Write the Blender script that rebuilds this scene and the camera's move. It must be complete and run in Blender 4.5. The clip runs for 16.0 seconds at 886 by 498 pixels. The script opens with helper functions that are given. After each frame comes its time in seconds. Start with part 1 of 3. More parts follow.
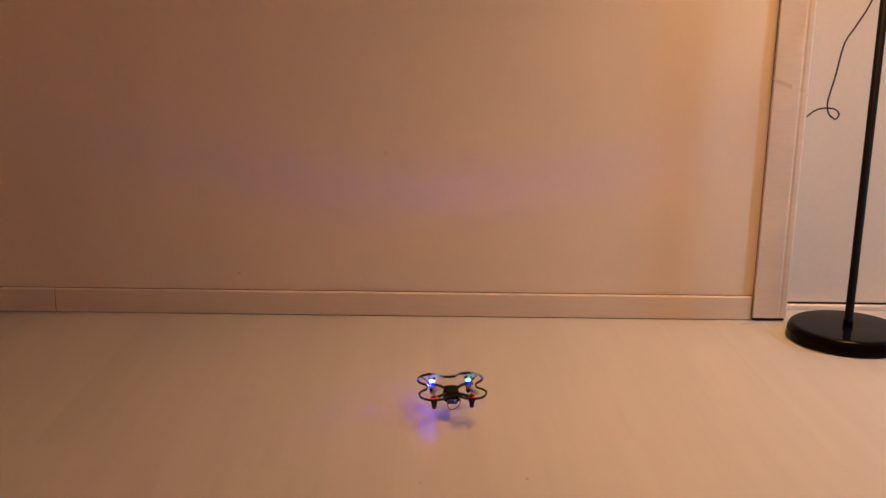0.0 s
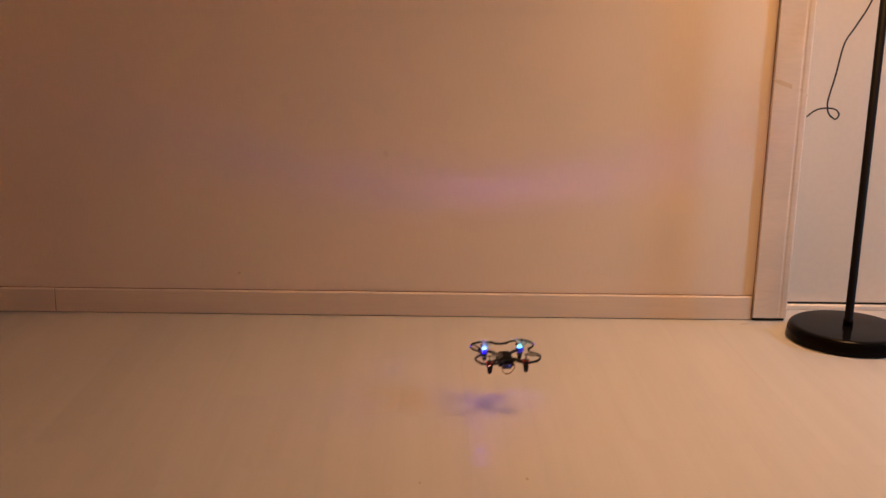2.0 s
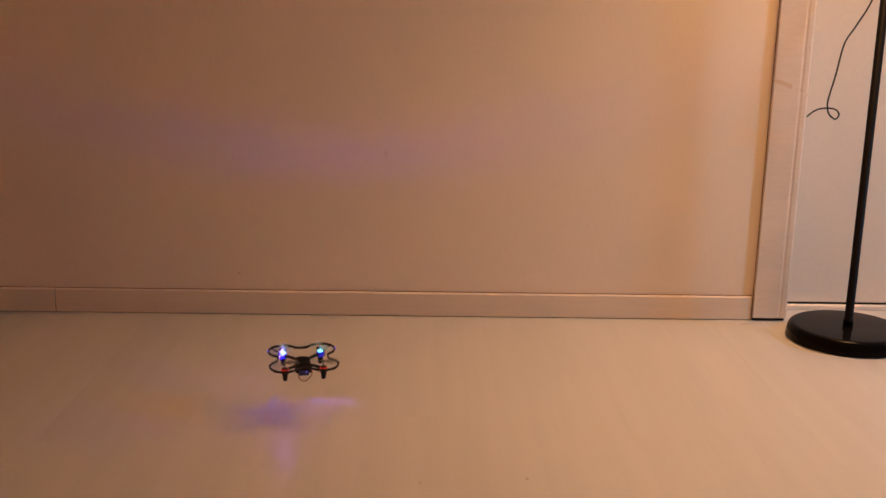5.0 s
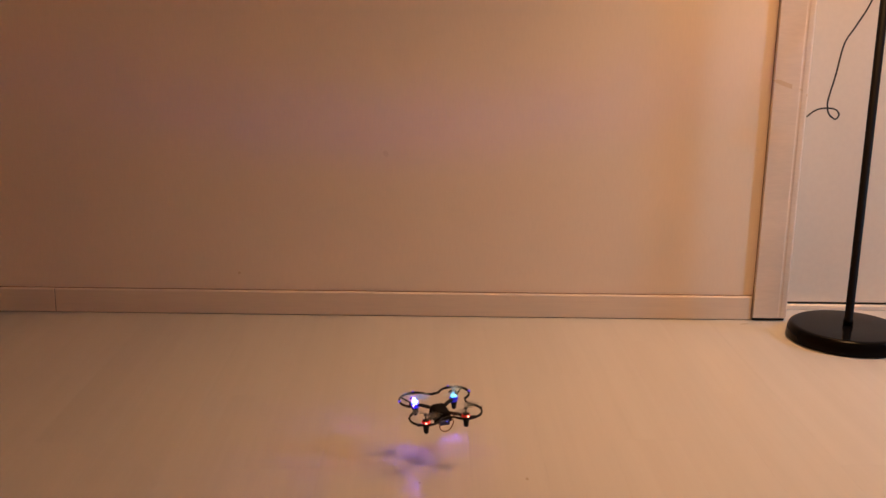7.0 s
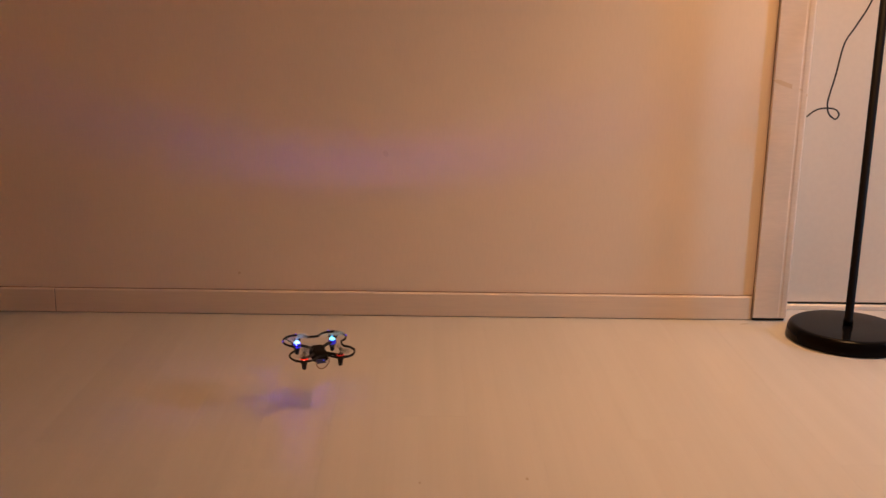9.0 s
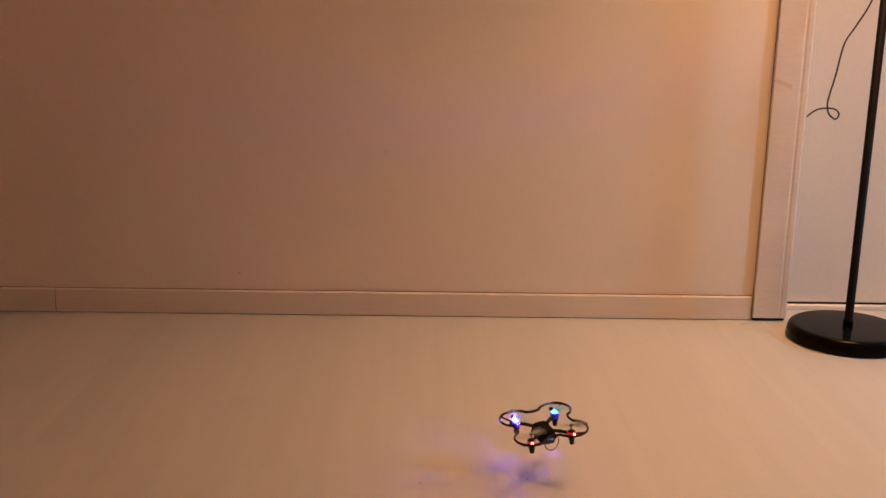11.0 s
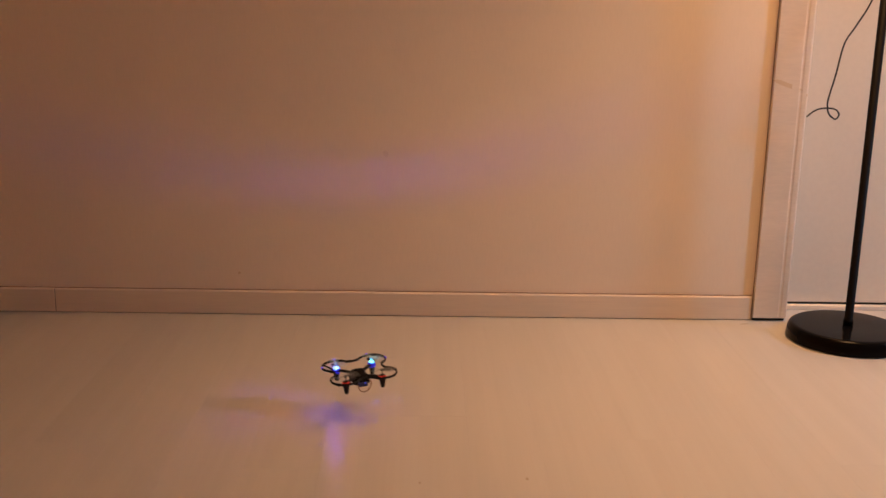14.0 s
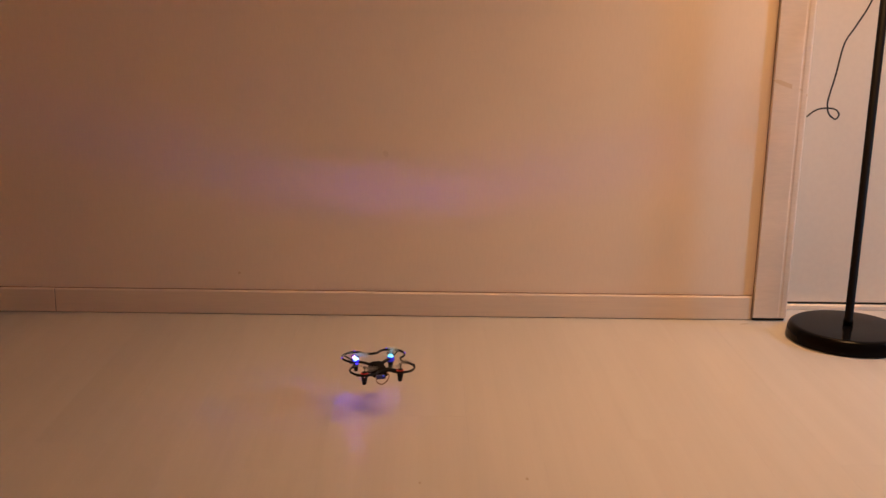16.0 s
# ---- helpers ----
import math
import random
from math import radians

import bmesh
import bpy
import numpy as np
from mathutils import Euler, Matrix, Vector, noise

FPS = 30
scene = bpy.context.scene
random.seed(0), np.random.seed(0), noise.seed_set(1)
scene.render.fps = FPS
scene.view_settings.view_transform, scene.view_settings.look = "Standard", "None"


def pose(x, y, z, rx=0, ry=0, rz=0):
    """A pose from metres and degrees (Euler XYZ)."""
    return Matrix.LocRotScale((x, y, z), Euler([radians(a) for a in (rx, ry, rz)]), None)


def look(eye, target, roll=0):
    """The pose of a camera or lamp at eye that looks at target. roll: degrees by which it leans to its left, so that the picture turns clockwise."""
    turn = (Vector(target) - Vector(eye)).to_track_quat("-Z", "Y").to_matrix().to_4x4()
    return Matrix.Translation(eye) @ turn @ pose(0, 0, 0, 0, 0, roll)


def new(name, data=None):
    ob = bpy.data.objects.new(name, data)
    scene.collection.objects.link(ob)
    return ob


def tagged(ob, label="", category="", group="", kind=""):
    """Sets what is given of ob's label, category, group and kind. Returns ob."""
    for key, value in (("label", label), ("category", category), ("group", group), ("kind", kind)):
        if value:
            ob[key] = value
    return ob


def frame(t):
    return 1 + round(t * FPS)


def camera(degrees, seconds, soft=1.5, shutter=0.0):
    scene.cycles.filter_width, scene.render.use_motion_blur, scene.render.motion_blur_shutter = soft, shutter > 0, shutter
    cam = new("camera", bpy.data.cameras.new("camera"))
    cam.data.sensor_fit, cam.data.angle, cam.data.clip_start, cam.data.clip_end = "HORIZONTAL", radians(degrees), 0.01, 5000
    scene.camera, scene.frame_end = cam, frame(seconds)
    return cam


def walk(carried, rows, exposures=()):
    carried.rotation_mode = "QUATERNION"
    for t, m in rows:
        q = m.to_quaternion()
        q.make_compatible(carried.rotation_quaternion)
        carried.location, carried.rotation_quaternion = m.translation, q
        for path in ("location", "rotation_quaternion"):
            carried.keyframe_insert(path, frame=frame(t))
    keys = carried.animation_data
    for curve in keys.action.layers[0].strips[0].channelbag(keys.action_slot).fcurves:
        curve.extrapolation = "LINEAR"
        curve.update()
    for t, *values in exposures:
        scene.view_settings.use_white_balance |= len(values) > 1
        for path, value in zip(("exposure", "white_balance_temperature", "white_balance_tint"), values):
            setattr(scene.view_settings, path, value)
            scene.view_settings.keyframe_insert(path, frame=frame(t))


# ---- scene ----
CLIP = 16.0
cam = camera(47.06, CLIP, soft=1.5, shutter=0.9)
EYE = pose(0, 0, 0.6859, 90 - 13.351, 0, -1.069) @ pose(0, 0, 0, 0, 0, 1.0)
walk(cam, [(0, EYE), (CLIP, EYE)], exposures=[(0, 0.0), (CLIP, 0.0)])

# ---- world and lights ----
WALL_Y, FRONT_Y, DOOR_Y = 2.2268, 2.2205, 2.325
LEFT_X, RIGHT_X, BACK_Y, CEILING = -2.6, 3.3, -1.9, 2.45
LAMP = (0.917, 2.0885)

world = bpy.data.worlds.new("evening")
scene.world = world
world.use_nodes = True
world.node_tree.nodes["Background"].inputs[0].default_value = (0.02, 0.018, 0.016, 1)
world.node_tree.nodes["Background"].inputs[1].default_value = 1.0


def spot_lamp(name, place, target, colour, watts, radius, degrees, softness):
    data = bpy.data.lights.new(name, "SPOT")
    data.color, data.energy, data.shadow_soft_size = colour, watts, radius
    data.spot_size, data.spot_blend = radians(degrees), softness
    ob = new(name, data)
    ob.matrix_basis = look(place, target)
    return ob


# the bulb in the floor lamp's added shade, which is open below and above, an added upward fill that bounces off the
# ceiling, and a weaker, bluish lamp off to the side, which throws the second shadow of the pole, the casing and the
# drone
SHADE = (0.91, 1.95, 1.69)
AMBER = (1.0, 0.57, 0.25)
spot_lamp("bulb_downwards", SHADE, (SHADE[0] + 0.04, SHADE[1] - 0.30, SHADE[2] - 1.0), AMBER, 98.0, 0.20, 126, 1.0)
# added fill: warm ambient light by way of the ceiling
spot_lamp("ceiling_bounce_fill", (SHADE[0], SHADE[1], SHADE[2] + 0.02), (SHADE[0] - 0.12, SHADE[1] - 0.25, SHADE[2] + 1.0), AMBER, 350.0, 0.10, 110, 1.0)
spot_lamp("shaded_side_lamp", (2.15, 1.62, 1.06), (0.75, 1.82, 0.12), (0.34, 0.66, 1.0), 55.0, 0.09, 90, 1.0)


# ---- materials ----
def base_material(name, rough, metal=0.0, spec=0.5):
    m = bpy.data.materials.new(name)
    m.use_nodes = True
    nodes, links = m.node_tree.nodes, m.node_tree.links
    shader = nodes["Principled BSDF"]
    shader.inputs["Roughness"].default_value = rough
    shader.inputs["Metallic"].default_value = metal
    shader.inputs["Specular IOR Level"].default_value = spec
    return m, nodes, links, shader


def noise_node(nodes, links, source, scale, detail=4.0, stretch=None):
    n = nodes.new("ShaderNodeTexNoise")
    n.inputs["Scale"].default_value, n.inputs["Detail"].default_value = scale, detail
    if stretch:
        mp = nodes.new("ShaderNodeMapping")
        mp.inputs["Scale"].default_value = stretch
        links.new(source, mp.inputs["Vector"])
        source = mp.outputs["Vector"]
    links.new(source, n.inputs["Vector"])
    return n.outputs["Fac"]


def ramp(nodes, links, fac, stops):
    r = nodes.new("ShaderNodeValToRGB")
    while len(r.color_ramp.elements) < len(stops):
        r.color_ramp.elements.new(0.5)
    for e, (p, c) in zip(r.color_ramp.elements, stops):
        e.position, e.color = p, (*c, 1) if len(c) == 3 else c
    links.new(fac, r.inputs["Fac"])
    return r.outputs["Color"]


def blend(nodes, links, mode, amount, a, b):
    mx = nodes.new("ShaderNodeMix")
    mx.data_type, mx.blend_type = "RGBA", mode
    mx.inputs[0].default_value = amount
    links.new(a, mx.inputs[6])
    links.new(b, mx.inputs[7])
    return mx.outputs[2]


def relief(nodes, links, shader, height, strength, distance):
    b = nodes.new("ShaderNodeBump")
    b.inputs["Strength"].default_value, b.inputs["Distance"].default_value = strength, distance
    links.new(height, b.inputs["Height"])
    links.new(b.outputs["Normal"], shader.inputs["Normal"])


def tone(c, k):
    return tuple(min(1.0, v * k) for v in c)


def surface(name, colour, rough, spread=0.06, coarse=3.0, fine=60.0, bump=0.1, depth=0.0005, metal=0.0, spec=0.5,
            stretch=None):
    """A surface with broad tonal drift, fine grain, uneven gloss and a slight relief."""
    m, nodes, links, shader = base_material(name, rough, metal, spec)
    at = nodes.new("ShaderNodeTexCoord").outputs["Object"]
    broad = noise_node(nodes, links, at, coarse, 3.0, stretch)
    small = noise_node(nodes, links, at, fine, 6.0, stretch)
    a = ramp(nodes, links, broad, [(0.3, tone(colour, 1 - spread)), (0.7, tone(colour, 1 + spread))])
    b = ramp(nodes, links, small, [(0.35, (1 - spread,) * 3), (0.65, (1.0,) * 3)])
    links.new(blend(nodes, links, "MULTIPLY", 1.0, a, b), shader.inputs["Base Color"])
    r = nodes.new("ShaderNodeMapRange")
    r.inputs["To Min"].default_value, r.inputs["To Max"].default_value = rough * 0.85, min(1.0, rough * 1.15)
    links.new(broad, r.inputs["Value"])
    links.new(r.outputs["Result"], shader.inputs["Roughness"])
    relief(nodes, links, shader, small, bump, depth)
    return m


def glowing(name, colour, strength):
    m, nodes, links, shader = base_material(name, 0.3)
    shader.inputs["Base Color"].default_value = (*colour, 1)
    shader.inputs["Emission Color"].default_value = (*colour, 1)
    shader.inputs["Emission Strength"].default_value = strength
    return m


def plank_material():
    """Pale, whitewashed oak laminate; grain along the plank, each plank a little different."""
    m, nodes, links, shader = base_material("pale_oak_laminate", 0.33, 0.0, 0.75)
    at = nodes.new("ShaderNodeTexCoord").outputs["Object"]
    info = nodes.new("ShaderNodeObjectInfo")
    shift = nodes.new("ShaderNodeVectorMath")
    shift.operation = "SCALE"
    shift.inputs[0].default_value = (7.3, 3.1, 5.7)
    links.new(info.outputs["Random"], shift.inputs["Scale"])
    add = nodes.new("ShaderNodeVectorMath")
    links.new(at, add.inputs[0])
    links.new(shift.outputs["Vector"], add.inputs[1])
    at = add.outputs["Vector"]
    streak = noise_node(nodes, links, at, 1.0, 2.0, (38.0, 0.9, 1.0))
    cloud = noise_node(nodes, links, at, 1.0, 2.0, (8.0, 1.2, 1.0))
    pores = noise_node(nodes, links, at, 1.0, 3.0, (150.0, 4.0, 1.0))
    oak = (0.435, 0.41, 0.405)
    a = ramp(nodes, links, streak, [(0.3, tone(oak, 0.965)), (0.55, oak), (0.75, tone(oak, 1.02))])
    b = ramp(nodes, links, cloud, [(0.3, (0.968, 0.965, 0.96)), (0.7, (1, 1, 1))])
    c = ramp(nodes, links, pores, [(0.3, (0.98, 0.978, 0.974)), (0.6, (1, 1, 1))])
    d = ramp(nodes, links, info.outputs["Random"], [(0.0, (0.985, 0.983, 0.98)), (1.0, (1, 1, 1))])
    out = blend(nodes, links, "MULTIPLY", 1.0, blend(nodes, links, "MULTIPLY", 1.0, a, b),
                blend(nodes, links, "MULTIPLY", 1.0, c, d))
    links.new(out, shader.inputs["Base Color"])
    r = nodes.new("ShaderNodeMapRange")
    r.inputs["To Min"].default_value, r.inputs["To Max"].default_value = 0.31, 0.35
    links.new(cloud, r.inputs["Value"])
    links.new(r.outputs["Result"], shader.inputs["Roughness"])
    relief(nodes, links, shader, pores, 0.05, 0.0002)
    return m


def wallpaper_material():
    """Cream wallpaper with a fine woven relief and faint blotches."""
    m, nodes, links, shader = base_material("cream_wallpaper", 0.72, 0.0, 0.3)
    at = nodes.new("ShaderNodeTexCoord").outputs["Object"]
    blotch = noise_node(nodes, links, at, 1.6, 3.0)
    weave = noise_node(nodes, links, at, 1.0, 5.0, (260.0, 260.0, 40.0))
    stain = noise_node(nodes, links, at, 9.0, 2.0)
    cream = (0.89, 0.745, 0.615)
    a = ramp(nodes, links, blotch, [(0.3, tone(cream, 0.96)), (0.7, tone(cream, 1.03))])
    b = ramp(nodes, links, weave, [(0.35, (0.98, 0.978, 0.975)), (0.65, (1, 1, 1))])
    c = ramp(nodes, links, stain, [(0.24, (0.985, 0.982, 0.98)), (0.42, (1, 1, 1))])
    out = blend(nodes, links, "MULTIPLY", 1.0, blend(nodes, links, "MULTIPLY", 1.0, a, b), c)
    links.new(out, shader.inputs["Base Color"])
    relief(nodes, links, shader, weave, 0.12, 0.0003)
    return m


OAK = plank_material()
PAPER = wallpaper_material()
TERRACOTTA = surface("terracotta_bounce_wall", (0.64, 0.37, 0.20), 0.8, 0.05)
UNDERLAY = surface("joint_filler", (0.46, 0.41, 0.355), 0.8)
TRIM = surface("beige_wrapped_trim", (0.84, 0.70, 0.59), 0.42, 0.05, 2.0, 40.0, 0.08, 0.0003, stretch=(1, 1, 6))
SKIRTING = surface("beige_wrapped_skirting", (0.80, 0.665, 0.55), 0.5, 0.05, 2.0, 40.0, 0.08, 0.0003, stretch=(0.3, 1, 8))
DOOR = surface("off_white_door_paint", (0.73, 0.635, 0.55), 0.45, 0.03, 1.5, 80.0, 0.06, 0.0003)
CEILING_PAPER = surface("cream_bounce_ceiling", (0.77, 0.66, 0.52), 0.85, 0.03)
# brown that stands for the shade in thin gaps along the trim
SEAM = surface("brown_gap_shade_line", (0.24, 0.13, 0.07), 0.8)
# near-black fill: shade of open gaps put into colour, also the board joint
GAP = surface("gap_shade_and_joint", (0.03, 0.022, 0.018), 0.9)
ENAMEL = surface("black_enamel", (0.005, 0.004, 0.004), 0.09, 0.2, 4.0, 90.0, 0.02, 0.0001, spec=0.06)
POLE_PAINT = surface("satin_black_paint", (0.006, 0.004, 0.004), 0.5, 0.2, 4.0, 90.0, 0.02, 0.0001, spec=0.06)
CORD = surface("black_cord_rubber", (0.012, 0.011, 0.011), 0.55)
BLACK_PLASTIC = surface("black_drone_plastic", (0.014, 0.013, 0.014), 0.6, 0.2, 40.0, 900.0, 0.15, 0.0001, spec=0.12)
BODY_PLASTIC = surface("dark_grey_drone_plastic", (0.016, 0.014, 0.014), 0.75, 0.2, 40.0, 900.0, 0.12, 0.0001, spec=0.0)
BATTERY_BLUE = surface("blue_battery_wrap", (0.02, 0.03, 0.16), 0.3, 0.1, 40.0, 900.0, 0.1, 0.0001)
WIRE = surface("brown_wire_rubber", (0.20, 0.10, 0.06), 0.5, 0.1, 90.0, 900.0)
# one propeller plastic twice: rear dark, front tinted for the LED light on it
DARK_PROP = surface("unlit_propeller_plastic", (0.10, 0.10, 0.10), 0.4, 0.1, 90.0, 900.0)
PROP = surface("clear_led_tinted_propeller_plastic", (0.30, 0.46, 0.50), 0.5, 0.1, 90.0, 900.0)


def let_through(m, colour, share):
    """Lets light through a thin plastic."""
    nodes, links = m.node_tree.nodes, m.node_tree.links
    thin, mix = nodes.new("ShaderNodeBsdfTranslucent"), nodes.new("ShaderNodeMixShader")
    thin.inputs["Color"].default_value = (*colour, 1)
    mix.inputs[0].default_value = share
    links.new(nodes["Principled BSDF"].outputs[0], mix.inputs[1])
    links.new(thin.outputs[0], mix.inputs[2])
    links.new(mix.outputs[0], nodes["Material Output"].inputs["Surface"])


let_through(PROP, (0.80, 0.95, 1.0), 0.7)
SMUDGE = surface("grey_floor_smudge", (0.36, 0.31, 0.26), 0.7)
BLUE_LED = glowing("blue_led", (0.18, 0.09, 1.0), 420.0)
BLUE_TOP = glowing("blue_led_lens", (0.26, 0.48, 1.0), 2.2)
BLUE_DIM = glowing("blue_led_dim", (0.12, 0.45, 1.0), 2.6)
BLUE_SHELL = glowing("blue_spill_shell", (0.03, 0.03, 1.0), 0.28)
BLUE_CAP = glowing("blue_halo_cap", (0.20, 0.44, 1.0), 5.0)
CYAN_CAP = glowing("cyan_halo_cap", (0.14, 0.66, 1.0), 3.6)
BLUE_PEG = glowing("blue_spill_peg", (0.12, 0.06, 1.0), 0.8)
BLUE_LOW = glowing("blue_led_lower", (0.08, 0.05, 1.0), 60000.0)
BLUE_LOW_DIM = glowing("blue_led_lower_dim", (0.08, 0.05, 1.0), 22000.0)
BLUE_BEAM = glowing("blue_led_beam", (0.20, 0.10, 1.0), 36000.0)
RED_LED = glowing("red_led", (1.0, 0.19, 0.15), 34.0)
RED_SHELL = glowing("red_spill_shell", (1.0, 0.04, 0.03), 0.05)
STATUS_LED = glowing("status_led", (0.04, 0.08, 1.0), 1.6)


# ---- mesh helpers ----
def part(name, bm, material, parent=None, label="", smooth=False):
    """Links a bmesh as one mesh object, under a thing where one is given."""
    bmesh.ops.recalc_face_normals(bm, faces=bm.faces)
    me = bpy.data.meshes.new(name)
    bm.to_mesh(me)
    bm.free()
    for p in me.polygons:
        p.use_smooth = smooth
    me.materials.append(material)
    ob = new(name, me)
    ob.parent = parent
    return tagged(ob, label)


def thing(name, m, label, category, group=""):
    ob = new(name)
    ob.empty_display_size = 0.05
    ob.matrix_basis = m
    return tagged(ob, label, category, group)


def box(x0, x1, y0, y1, z0, z1, bevel=0.0, segments=2):
    bm = bmesh.new()
    bmesh.ops.create_cube(bm, size=1.0)
    for v in bm.verts:
        v.co = ((x0 + x1) / 2 + v.co.x * (x1 - x0), (y0 + y1) / 2 + v.co.y * (y1 - y0), (z0 + z1) / 2 + v.co.z * (z1 - z0))
    if bevel:
        bmesh.ops.bevel(bm, geom=bm.edges[:], offset=bevel, segments=segments, affect="EDGES", profile=0.5)
    return bm


def lathe(profile, steps=32, centre=(0, 0)):
    """A turned solid from (radius, height) pairs; radius 0 closes it."""
    bm = bmesh.new()
    rings = []
    for r, z in profile:
        if r < 1e-7:
            rings.append([bm.verts.new((centre[0], centre[1], z))])
        else:
            rings.append([bm.verts.new((centre[0] + r * math.cos(2 * math.pi * k / steps),
                                        centre[1] + r * math.sin(2 * math.pi * k / steps), z)) for k in range(steps)])
    for a, b in zip(rings, rings[1:]):
        for k in range(steps):
            n = (k + 1) % steps
            if len(a) == 1 and len(b) > 1:
                bm.faces.new((a[0], b[k], b[n]))
            elif len(b) == 1 and len(a) > 1:
                bm.faces.new((a[k], a[n], b[0]))
            elif len(a) > 1:
                bm.faces.new((a[k], a[n], b[n], b[k]))
    return bm


def tube(points, wide, tall, sides=8, closed=False):
    """A rod with an oval section swept along points."""
    bm = bmesh.new()
    pts = [Vector(p) for p in points]
    n = len(pts)
    rings = []
    up = Vector((0, 0, 1))
    for i, p in enumerate(pts):
        a = pts[(i - 1) % n] if closed or i else p
        b = pts[(i + 1) % n] if closed or i < n - 1 else p
        d = (b - a).normalized()
        side = d.cross(up)
        if side.length < 1e-3:
            side = d.cross(Vector((0, 1, 0)))
        side.normalize()
        top = side.cross(d)
        rings.append([bm.verts.new(p + side * wide * math.cos(2 * math.pi * k / sides)
                                   + top * tall * math.sin(2 * math.pi * k / sides)) for k in range(sides)])
    for i in range(n if closed else n - 1):
        a, b = rings[i], rings[(i + 1) % n]
        for k in range(sides):
            bm.faces.new((a[k], a[(k + 1) % sides], b[(k + 1) % sides], b[k]))
    if not closed:
        bm.faces.new(rings[0])
        bm.faces.new(rings[-1][::-1])
    return bm


def merged(*parts):
    """Several bmeshes joined into the first."""
    for other in parts[1:]:
        me = bpy.data.meshes.new("joined")
        other.to_mesh(me)
        parts[0].from_mesh(me)
        other.free()
        bpy.data.meshes.remove(me)
    return parts[0]


def curved(points, steps=8):
    """A smooth line through the points (Catmull-Rom)."""
    pts = [Vector(p) for p in points]
    pts = [2 * pts[0] - pts[1]] + pts + [2 * pts[-1] - pts[-2]]
    out = []
    for i in range(1, len(pts) - 2):
        a, b, c, d = pts[i - 1:i + 3]
        for k in range(steps):
            t = k / steps
            out.append(0.5 * (2 * b + (c - a) * t + (2 * a - 5 * b + 4 * c - d) * t * t + (3 * b - a - 3 * c + d) * t ** 3))
    return out + [pts[-2]]


def moved(bm, x, y, z=0.0):
    bmesh.ops.translate(bm, verts=bm.verts, vec=(x, y, z))
    return bm


# ---- the room ----
def structure(name, bm, material, label, category, smooth=False):
    return tagged(part(name, bm, material, None, label, smooth), label, category, kind="structure")


DOOR_X0, DOOR_X1, DOOR_TOP = 0.829, 1.70, 2.05


def build_room():
    w = merged(box(LEFT_X - 0.1, DOOR_X0 - 0.004, WALL_Y, WALL_Y + 0.14, 0, CEILING),
               box(DOOR_X1, RIGHT_X + 0.1, WALL_Y, WALL_Y + 0.14, 0, CEILING),
               box(DOOR_X0 - 0.004, DOOR_X1, WALL_Y, WALL_Y + 0.14, DOOR_TOP + 0.03, CEILING))
    structure("wall_north", w, PAPER, "cream wallpapered wall with a door opening", "wall")
    # added unseen walls and ceiling; colour and distance set for warm bounce light
    structure("wall_west", box(LEFT_X - 0.1, LEFT_X, BACK_Y, WALL_Y, 0, CEILING), TERRACOTTA, "added unseen terracotta-coloured wall that warms the bounce light", "wall")
    structure("wall_east", box(RIGHT_X, RIGHT_X + 0.1, BACK_Y, WALL_Y, 0, CEILING), TERRACOTTA, "added unseen terracotta-coloured wall that warms the bounce light", "wall")
    structure("wall_south", box(LEFT_X - 0.1, RIGHT_X + 0.1, BACK_Y - 0.1, BACK_Y, 0, CEILING), TERRACOTTA, "added unseen terracotta-coloured wall that warms the bounce light", "wall")
    structure("ceiling", box(LEFT_X - 0.1, RIGHT_X + 0.1, BACK_Y - 0.1, WALL_Y + 0.14, CEILING, CEILING + 0.1), CEILING_PAPER,
              "added unseen cream ceiling that bounces the upward light", "ceiling")


def build_skirting():
    joint = -0.832
    board = tagged(new("baseboard"), "beige wood-look baseboard along the wall", "baseboard", kind="structure")
    for x0, x1 in ((LEFT_X, joint - 0.0009), (joint + 0.0009, 0.7475)):
        section = [(WALL_Y + 0.001, 0.0016), (FRONT_Y + 0.0006, 0.0016), (FRONT_Y, 0.0026), (FRONT_Y, 0.0532), (FRONT_Y + 0.0003, 0.0538), (FRONT_Y + 0.0009, 0.0541),
                   (WALL_Y - 0.0044, 0.0572), (WALL_Y + 0.001, 0.0576)]
        bm = bmesh.new()
        ends = [[bm.verts.new((x, y, z)) for y, z in section] for x in (x0, x1)]
        for k in range(len(section)):
            n = (k + 1) % len(section)
            bm.faces.new((ends[0][k], ends[0][n], ends[1][n], ends[1][k]))
        bm.faces.new(ends[0][::-1])
        bm.faces.new(ends[1])
        part("board", bm, SKIRTING, board)
    part("joint", box(joint - 0.0009, joint + 0.0009, FRONT_Y + 0.0015, WALL_Y, 0.0003, 0.0540), GAP, board, "dark joint between two boards")
    # painted shade of the gap between board and wall; also covers the bright ledge
    part("gap_shade_line", box(LEFT_X, 0.7475, WALL_Y - 0.0042, WALL_Y + 0.001, 0.0570, 0.0582), SEAM, board, "brown strip painted as the dark gap along the top of the board")
    # dark colour stands for the shade in the gap below the board
    part("gap_shade_strip", box(LEFT_X, 0.746, FRONT_Y + 0.003, WALL_Y, 0.0003, 0.0016), GAP, board, "dark strip painted as the shade in the gap under the board")


def casing_profile(inner, outer):
    """Casing section from its outer edge to the moulded inner edge: (across, proud) pairs."""
    w = outer - inner
    pts = [(0, 0), (0, 0.0118), (0.0012, 0.0132), (0.056, 0.0139), (0.0585, 0.0129), (0.0610, 0.0129), (0.064, 0.0139),
           (0.0725, 0.0138), (0.0755, 0.0130), (w, 0.0110), (w, 0)]
    return pts


